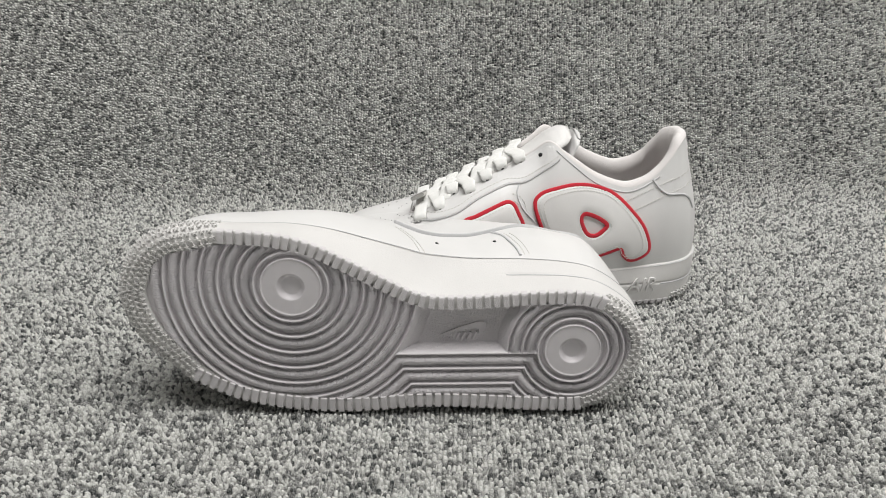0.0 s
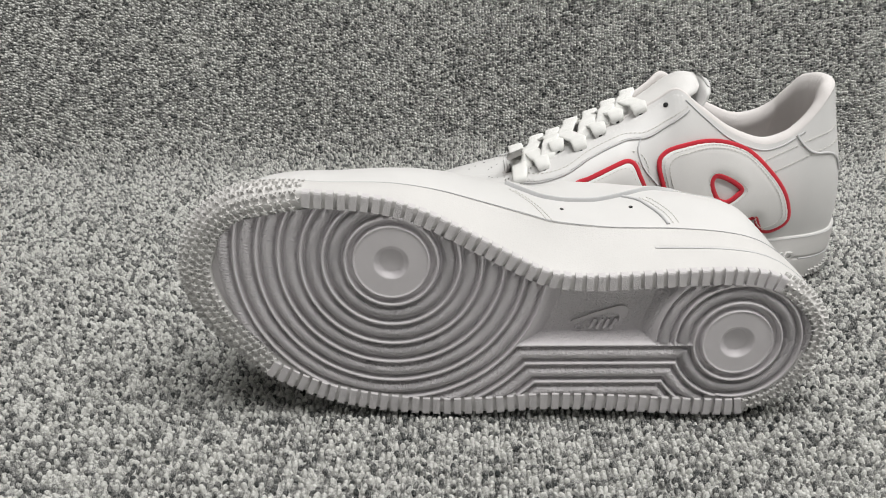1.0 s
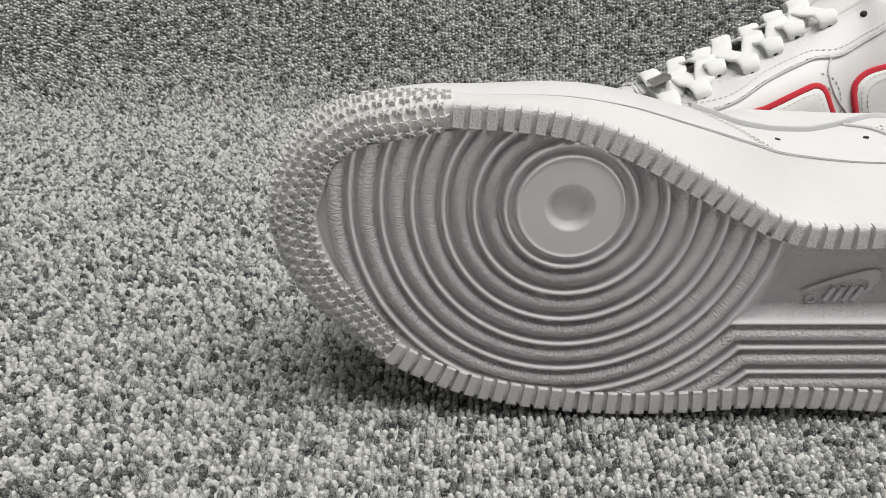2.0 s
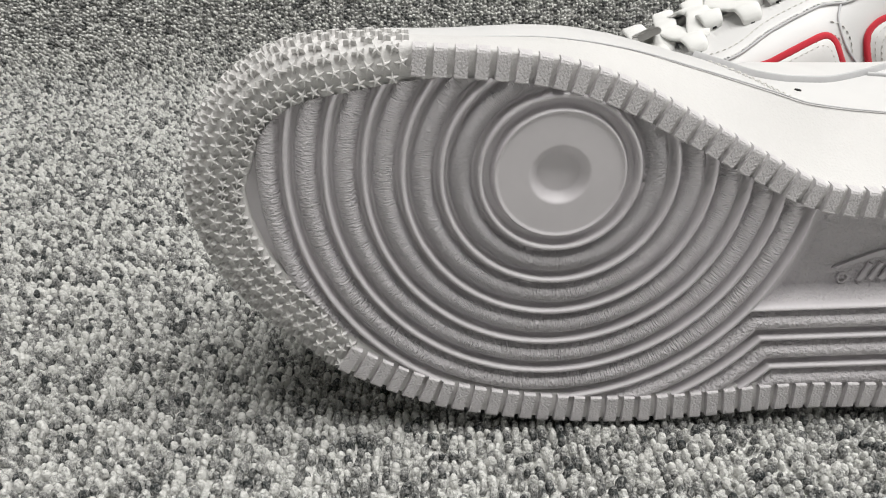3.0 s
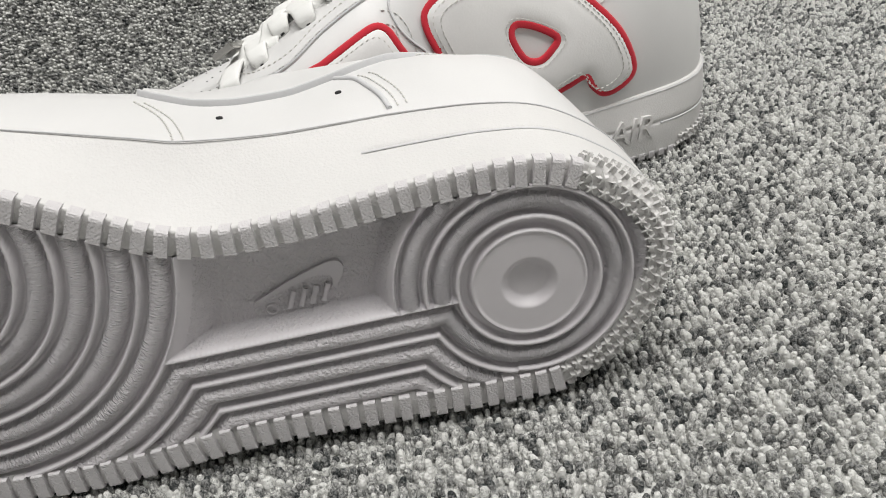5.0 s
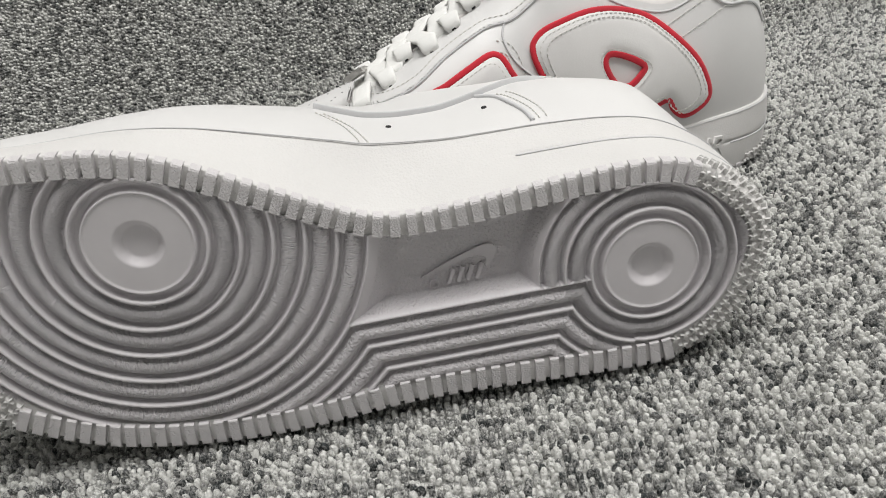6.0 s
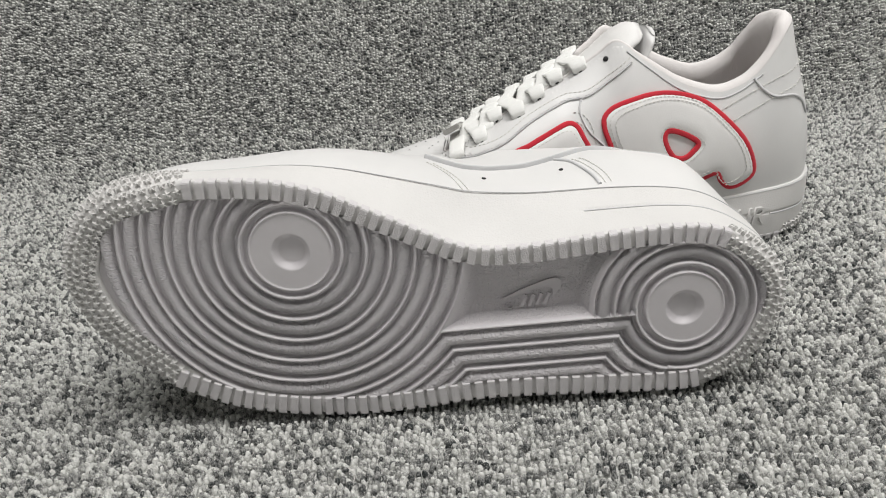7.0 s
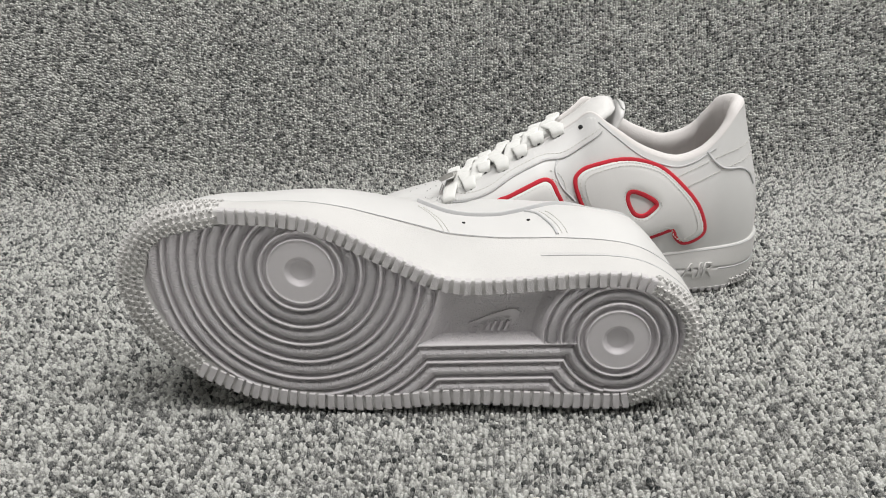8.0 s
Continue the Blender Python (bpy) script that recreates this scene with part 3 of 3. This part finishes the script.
def stitches(line, side, parent, hand, gap=3.0, lift=0.5, mat=None):
    """A row of short threads along a line of (a, h), joined."""
    s = np.r_[0, np.cumsum(np.linalg.norm(np.diff(line, axis=0), axis=1))]
    n = max(2, int(s[-1] / gap))
    q = (np.arange(n) + 0.5) * s[-1] / n
    ends = []
    for d in (-0.27, 0.27):
        ends.append(np.stack([np.interp(q + d * gap, s, line[:, k]) for k in range(2)], 1))
    p0, n0 = on_side(ends[0][:, 0], ends[0][:, 1], side)
    p1, _ = on_side(ends[1][:, 0], ends[1][:, 1], side)
    V, F, o = [], [], 0
    for a, b, m in zip(p0, p1, n0):
        w = shoe_place(*np.stack([a + m * (lift - 0.25), (a + b) / 2 + m * (lift + 0.1), b + m * (lift - 0.25)]).T, hand)
        v, f = sweep(w, 0.0006, 0.0005, np.tile(shoe_place(*m, hand) * 1000, (3, 1)), 6)
        V.append(v), F.append(f + o)
        o += len(v)
    return link("stitching", quads("stitching", np.vstack(V), np.vstack(F)), mat or THREAD, parent)


def patch(name, poly, side, mat, parent, hand, puff=1.2, soft=5.0, cell=1.3, lift=0.25, label="", hole=None):
    """A panel laid on the shoe's side inside a closed line of (a, h), padded towards its middle."""
    lo, hi = poly.min(0), poly.max(0)
    gh, ga = np.meshgrid(np.arange(lo[1], hi[1] + cell, cell), np.arange(lo[0], hi[0] + cell, cell), indexing="ij")
    ok = inside(poly, ga, gh)
    if hole is not None:
        ok &= ~inside(hole, ga, gh)
    idx = np.arange(ga.size).reshape(ga.shape)
    cellok = ok[:-1, :-1] & ok[1:, :-1] & ok[:-1, 1:] & ok[1:, 1:]
    f = np.stack([idx[:-1, :-1], idx[:-1, 1:], idx[1:, 1:], idx[1:, :-1]], -1)[cellok]
    used = np.unique(f)
    back = np.zeros(ga.size, int)
    back[used] = np.arange(len(used))
    a, h = ga.ravel()[used], gh.ravel()[used]
    d = np.full(len(a), 1e9)
    for x, y in poly if hole is None else np.vstack([poly, hole]):
        d = np.minimum(d, np.hypot(a - x, h - y))
    p, n = on_side(a, h, side)
    p = p + n * (lift + puff * np.sqrt(np.clip(1 - (1 - np.clip(d / soft, 0, 1)) ** 2, 0, 1)))[:, None]
    f = back[f]
    if (side > 0) == (hand > 0):
        f = f[:, ::-1]
    return link(name, quads(name, shoe_place(p[:, 0], p[:, 1], p[:, 2], hand), f), mat, parent, label)


def upper(shoe, hand):
    """The leather shell with its lining."""
    v = shoe_place(UPPER[..., 0], UPPER[..., 1], UPPER[..., 2], hand).reshape(-1, 3)
    f = grid_faces(N_UP, N_RIM, True)
    shell = link("upper", quads("upper", v, f if hand < 0 else f[:, ::-1]), LEATHER, shoe, "smooth white leather upper")
    pad = smooth_step(UPPER[-1][:, 0], 82, 105)[:, None]
    up, into = np.array((0, 0, 1.0)), -UP_N[10] * np.array((1, 1, 0))
    rows = [UPPER[-1] - UP_N[-1] * 0.2]
    for lift, d in ((1.5, 1.0), (3.0, 3.2), (3.2, 5.6), (1.4, 8.0), (-3.0, 9.6), (-9, 9.6)):
        rows.append(UPPER[-1] + up * lift * (0.3 + 0.7 * pad) + into * d * (0.35 + 0.65 * pad))
    for r, d in ((-10, 6.0), (-16, 4.0), (-22, 3.0), (1, 3.0)):
        rows.append(UPPER[r] - UP_N[r] * d)
    g = np.stack(rows)
    v = shoe_place(g[..., 0], g[..., 1], g[..., 2], hand).reshape(-1, 3)
    f = grid_faces(len(rows), N_RIM, True)
    link("lining", quads("lining", v, f if hand < 0 else f[:, ::-1]), LINING, shoe, "padded pinkish white collar lining")
    floor = RIM - OUT * (TOP_IN + 6)[:, None]
    keep = floor[:, 0] > -70
    bm = bmesh.new()
    ring = [bm.verts.new(shoe_place(a, b, 34, hand)) for a, b in floor[keep]]
    bm.faces.new(ring)
    part("insole", bm, LINING, shoe, "", False)
    return shell


def tongue(shoe, hand):
    """The padded tongue, rising out of the throat."""
    line = spline([(-14, 70), (20, 85), (50, 100), (78, 116.5), (90, 125), (99, 129)], 44)
    half = np.interp(np.linspace(0, 1, 44), [0, 0.3, 0.62, 0.88, 0.96, 1], [12, 17, 21, 24, 21, 12])
    thick = np.interp(np.linspace(0, 1, 44), [0, 0.6, 0.88, 0.96, 1], [5, 6, 10, 8, 2])
    w = shoe_place(line[:, 0], centre(line[:, 0]), line[:, 1], hand)
    v, f = sweep(w, half[:, None] * 0.002, thick[:, None] * 0.001, np.tile((-0.45, 0, 1.0), (44, 1)), 20, False, 2.4)
    v = v.reshape(44, 20, 3)
    s = (v[:, :, 1] - w[:, None, 1]) / (half[:, None] * 0.001)
    v[:, :, 2] -= 0.006 * s ** 2
    pad = link("tongue", quads("tongue", v.reshape(-1, 3), f), PADDED, shoe, "padded white leather tongue")
    line = spline([(90, 98), (97, 110), (102, 120), (105.5, 127.5)], 24)
    half = np.interp(np.linspace(0, 1, 24), [0, 0.6, 0.9, 1], [20, 24, 23, 17])
    w = shoe_place(line[:, 0], centre(line[:, 0]), line[:, 1], hand)
    v, f = sweep(w, half[:, None] * 0.002, 0.0045, np.tile((-1.0, 0, 0.5), (24, 1)), 20, False, 3.0)
    v = v.reshape(24, 20, 3)
    v[:, :, 2] -= 0.005 * ((v[:, :, 1] - w[:, None, 1]) / (half[:, None] * 0.001)) ** 2
    link("tongue_lining", quads("tongue_lining", v.reshape(-1, 3), f), LEATHER, pad, "thin glossy white backing of the tongue")
    return pad


EYELETS = [(77, 117.5), (63, 111.5), (50, 105.5), (39, 98.5), (26.5, 94), (14.5, 87), (3, 82.5), (-11, 75.5)]


def laces(shoe, hand):
    """Flat laces crossing over the tongue from eyelet to eyelet, and the metal tag at the bottom."""
    pts = {}
    for side in (1, -1):
        e = np.array(EYELETS) - np.array((0, 1.5))
        p, n = on_side(e[:, 0], e[:, 1], side)
        pts[side] = (p, n)
        for k, (q, m) in enumerate(zip(p, n)):
            c = shoe_place(*(q + m * 0.95), hand)
            rot = Vector(shoe_place(*m, hand)).to_track_quat("Z", "Y").to_matrix().to_4x4()
            bm = bmesh.new()
            # solid disc, its dark colour standing in for the shade in the eyelet
            bmesh.ops.create_cone(bm, cap_ends=True, segments=14, radius1=0.0017, radius2=0.0015, depth=0.0009, matrix=Matrix.Translation(c) @ rot)
            part("eyelet", bm, HOLE_SHADE, shoe, "small dark disc for the shade in a punched hole" if k == 0 else "")
    up = np.array((0, 0, 1.0))
    for k in range(1, 8):
        for side in (1, -1):
            if k == 7 and side < 0:
                continue
            p, n = pts[side][0][k], pts[side][1][k]
            q, m = pts[-side][0][min(k + 1, 7)], pts[-side][1][min(k + 1, 7)]
            mid = (p + q) / 2
            top = max(p[2], q[2]) + 3.4 + (1.2 if side > 0 else 0)
            if k == 7:
                end = [p * 0.2 + q * 0.8 + up * 6.0, q + m * 2.4 + up, q - m]
            else:
                inn = q * 0.78 + p * 0.22
                end = [p * 0.36 + q * 0.64 + up * 5.2, inn + up * 3.4, inn * 0.9 + q * 0.1 - up * 2.0]
            line = spline([p - n * 1, p + n * 2.4 + up * 0.6, p + n * 2.2 + (q - p) * 0.1 + up * 4.4, p * 0.76 + q * 0.24 + up * 5.8, np.array((mid[0], mid[1], top)), *end], 34)
            ups = np.cross(np.gradient(line, axis=0), (1.0, 0.0, 0.35))
            w = shoe_place(line[:, 0], line[:, 1], line[:, 2], hand)
            wide = np.interp(np.linspace(0, 1, 34), [0, 0.06, 0.2, 0.8, 1], [0.0050, 0.0084, 0.0102, 0.0102, 0.0090])[:, None]
            v, f = sweep(w, wide, 0.0021, shoe_place(ups[:, 0], ups[:, 1], ups[:, 2], hand), 12, False, 3.0)
            link("lace", quads("lace", v, f), LACE, shoe)
    bm = bmesh.new()
    bmesh.ops.create_cube(bm, size=1, matrix=Matrix.Translation(shoe_place(-12, centre(-12) - 5, 80.4, hand)) @ pose(0, 0, 0, 14 * hand, -26, 0) @ Matrix.Diagonal((0.0105, 0.020, 0.0030, 1)))
    bmesh.ops.bevel(bm, geom=bm.edges[:], offset=0.0006, segments=2, affect="EDGES")
    part("lace_tag", bm, METAL, shoe, "dark metal lace tag", False)


def trims(shoe, hand):
    """Overlaid panels, seams, stitching and the padded red-edged letters."""
    for side in (1, -1):
        # lace panel with its waved lower edge
        low = spline([(-22, 66), (-14, 68.5), (4, 73.5), (18, 79), (33, 88), (52, 96.5), (66, 99), (80, 107), (90, 114)], 70)
        high = spline([(-18, 71.0), (-8, 75.0), (20, 87.3), (50, 102.3), (72, 115.5), (80, 122), (86, 122.5)], 50)
        patch("lace_panel", np.vstack([low, high[::-1]]), side, LEATHER, shoe, hand, 0.9, 1.2, 0.6, 0.1)
        ribbon("seam", low, side, 1.0, 1.5, EDGE_SHADE, shoe, hand, False, 0.4)
        stitches(low + (-0.6, 2.6), side, shoe, hand, 2.6, 1.25)
        # heel strap
        s1 = spline([(137, 71), (156, 79), (176, 87.5), (196, 93)], 30)
        stitches(s1, side, shoe, hand), stitches(s1 + (-2, 8.5), side, shoe, hand)
        s2 = spline([(161, 97), (166, 91), (173, 86.5), (184, 85.5), (191, 81), (196, 72)], 30)
        ribbon("seam", s2, side, 1.4, 1.4, EDGE_SHADE, shoe, hand, False, 0.4)
        # collar seam
        rim = spline([(88, 121), (100, 111), (118, 97.5), (138, 90), (152, 92), (166, 100)], 60)
        ribbon("seam", rim + (0, -1.2), side, 0.9, 0.8, EDGE_SHADE, shoe, hand, False, 0.2)
    # punched holes in the toe: near-black discs painted for the shade in them
    for i in range(0, N_RIM, 8):
        if -86 < RIM_A[i] < -36:
            for row in (22, 25):
                p, n = UPPER[row, i], UP_N[row, i]
                rot = Vector(shoe_place(*n, hand)).to_track_quat("Z", "Y").to_matrix().to_4x4()
                bm = bmesh.new()
                bmesh.ops.create_cone(bm, cap_ends=True, segments=8, radius1=0.00045, radius2=0.00045, depth=0.0003, matrix=Matrix.Translation(shoe_place(*p, hand)) @ rot)
                part("toe_hole", bm, HOLE_SHADE, shoe)
    side = -1
    outer = spline([(84, 60), (79, 66), (73, 83), (76, 90), (86, 94), (101, 96), (116, 94), (131, 88), (144, 77), (155, 64), (160.5, 51), (160.5, 43.5), (154, 38.5), (147, 37.5),
                    (142, 42), (139, 47.5), (130, 45), (118, 42), (104, 46), (94, 52)], 170, True)
    hole = spline([(112, 61), (107.5, 70.5), (109.8, 75.3), (118.5, 72.6), (127.2, 66.5), (124.5, 62), (118.5, 58.5)], 70, True)
    patch("letter_panel", outer, side, PADDED, shoe, hand, 2.6, 7.0, 1.1, 0.3, "padded soft white leather letter", hole)
    ribbon("letter_edge", outer, side, 3.3, 1.8, RED, shoe, hand, True, 0.9, "red felt edge")
    ribbon("letter_edge", hole, side, 3.4, 2.0, RED, shoe, hand, True, 1.2, "red felt edge")
    mid = outer.mean(0)
    for k, lift in ((0.955, 2.4), (0.89, 3.1)):
        stitches(np.vstack([outer, outer[:1]]) * 0 + mid + (np.vstack([outer, outer[:1]]) - mid) * (k - 0.02), side, shoe, hand, 2.4, lift)
    hm = hole.mean(0)
    stitches(hm + (np.vstack([hole, hole[:1]]) - hm) * 1.28, side, shoe, hand, 2.2, 3.1)
    left = spline([(22, 73), (31, 77.5), (43, 83), (52, 86.5), (57, 85), (60.5, 79), (65, 67), (60, 52), (40, 50), (25, 60)], 90, True)
    patch("letter_panel", left, side, PADDED, shoe, hand, 2.0, 7.0, 1.2, 0.3, "padded soft white leather letter")
    ribbon("letter_edge", left, side, 3.2, 1.8, RED, shoe, hand, True, 0.9, "red felt edge")
    lm = left.mean(0)
    stitches(lm + (np.vstack([left, left[:1]]) - lm) * 0.82, side, shoe, hand, 2.4, 2.0)
    for line in ([(56, 92), (62, 90), (66, 84), (68, 74)], [(52, 88), (60, 86), (62, 80), (64, 72)]):
        stitches(spline(line, 20), side, shoe, hand, 2.4, 0.4)
    ribbon("seam", spline([(62, 99), (60, 92), (64, 82), (73, 72)], 30), side, 1.0, 1.0, EDGE_SHADE, shoe, hand)
    # inner side: side window between two overlays, with two vent holes, dark discs for their shade
    side = 1
    w1 = spline([(52, 56), (58, 49), (63, 42), (67, 33), (69, 27)], 30)
    w2 = spline([(111, 67), (117, 60), (121, 50), (125, 40), (127, 33)], 30)
    stitches(w1 + (-1.5, 0), side, shoe, hand, 2.4, 0.4), stitches(w1 + (1.5, 0), side, shoe, hand, 2.4, 0.4)
    ribbon("seam", w2, side, 1.6, 1.5, EDGE_SHADE, shoe, hand, False, 0.3)
    stitches(w2[5:] + (2.6, 0.6), side, shoe, hand, 2.2, 0.3), stitches(w2[6:] + (5.2, 1.2), side, shoe, hand, 2.2, 0.3)
    hem = spline([(49.5, 66), (57, 62), (66, 60), (78, 59.5), (95, 62.5), (111, 68), (125, 76), (145, 82), (165, 85.5), (184, 88)], 70)
    patch("side_panel", np.vstack([hem, [(186, 98), (168, 96), (150, 91), (120, 94), (104, 102), (84, 110), (64, 92), (50, 76)]]), side, LEATHER, shoe, hand, 1.8, 1.8, 1.1, 0.2)
    # grey ribbon under the hem: the overlay's shaded edge, put into colour
    ribbon("seam", hem, side, 0.9, 2.6, EDGE_SHADE, shoe, hand, False, 0.9, square=6.0)
    for a, h in ((77.4, 45.5), (112.3, 51.3)):
        p, n = on_side(a, h, side)
        bm = bmesh.new()
        rot = Vector(shoe_place(*n[0], hand)).to_track_quat("Z", "Y").to_matrix().to_4x4()
        bmesh.ops.create_cone(bm, cap_ends=True, segments=12, radius1=0.0011, radius2=0.0010, depth=0.0006, matrix=Matrix.Translation(shoe_place(*(p[0] + n[0] * 0.1), hand)) @ rot)
        part("vent_hole", bm, HOLE_SHADE, shoe)


def heel_word(cup, hand):
    """The raised word on the outer side of the heel."""
    text = bpy.data.curves.new("word", "FONT")
    text.body, text.size, text.extrude, text.align_x, text.shear = "AIR", 0.0150, 0.0009, "CENTER", 0.25
    ob = bpy.data.objects.new("word", text)
    me = bpy.data.meshes.new_from_object(ob)
    bpy.data.objects.remove(ob)
    i = int(np.argmin(np.where(INNER_SIDE, 1e9, np.abs(RIM_A - 159))))
    p = RIM[i] + OUT[i] * 0.75
    x = Vector(shoe_place(TANG[i][0], TANG[i][1], 0, hand)).normalized()
    x = -x if x.x < 0 else x
    y = Vector((0, 0, 1))
    m = Matrix((x, y, x.cross(y))).transposed().to_4x4()
    m.translation = shoe_place(p[0], p[1], 11.8, hand)
    me.transform(m)
    link("word", me, RUBBER, cup, "raised lettering", False)


def sneaker(hand, m, label):
    shoe = new("sneaker")
    shoe.matrix_world = m
    tagged(shoe, label, "shoe", "pair of sneakers")
    upper(shoe, hand), tongue(shoe, hand), laces(shoe, hand), trims(shoe, hand)
    cup = midsole(shoe, hand)
    heel_word(cup, hand)
    return shoe


U, V, N = Vector((0.97580, 0.02038, -0.21771)), Vector((0.21640, 0.05305, 0.97486)), Vector((0.03142, -0.99838, 0.04735))
LYING = Matrix((U, -V, -N)).transposed().to_4x4()
LYING.translation = (-0.08262, 0.39962, 0.08264)
lying = sneaker(1, LYING, "white leather sneaker lying on its side, sole showing")
standing = sneaker(-1, pose(-0.008, 0.594, 0.002, 0, 0, 0.0), "white leather sneaker with red-edged letters, standing on carpet")

# ---- the unseen room around, added to close in and bounce the light ----
def room():
    for name, size, at in (("wall_back", (4.2, 0.1, 2.5), (0, 1.75, 1.25)), ("wall_front", (4.2, 0.1, 2.5), (0, -1.75, 1.25)),
                           ("wall_left", (0.1, 3.4, 2.5), (-2.05, 0, 1.25)), ("wall_right", (0.1, 3.4, 2.5), (2.05, 0, 1.25)), ("ceiling", (4.2, 3.6, 0.1), (0, 0, 2.56)),
                           ("floor", (4.2, 3.6, 0.1), (0, 0, -0.08))):
        bm = bmesh.new()
        bmesh.ops.create_cube(bm, size=1, matrix=Matrix.Translation(at) @ Matrix.Diagonal((*size, 1)))
        tagged(part(name, bm, ROOM_BOUNCE, None, "", False), "plain grey side of an unseen room, added to bounce light", "wall", kind="structure")


room()

# ---- soles with their pieces ----
outsole(lying, 1, 0.36)
outsole(standing, -1, 1.0)
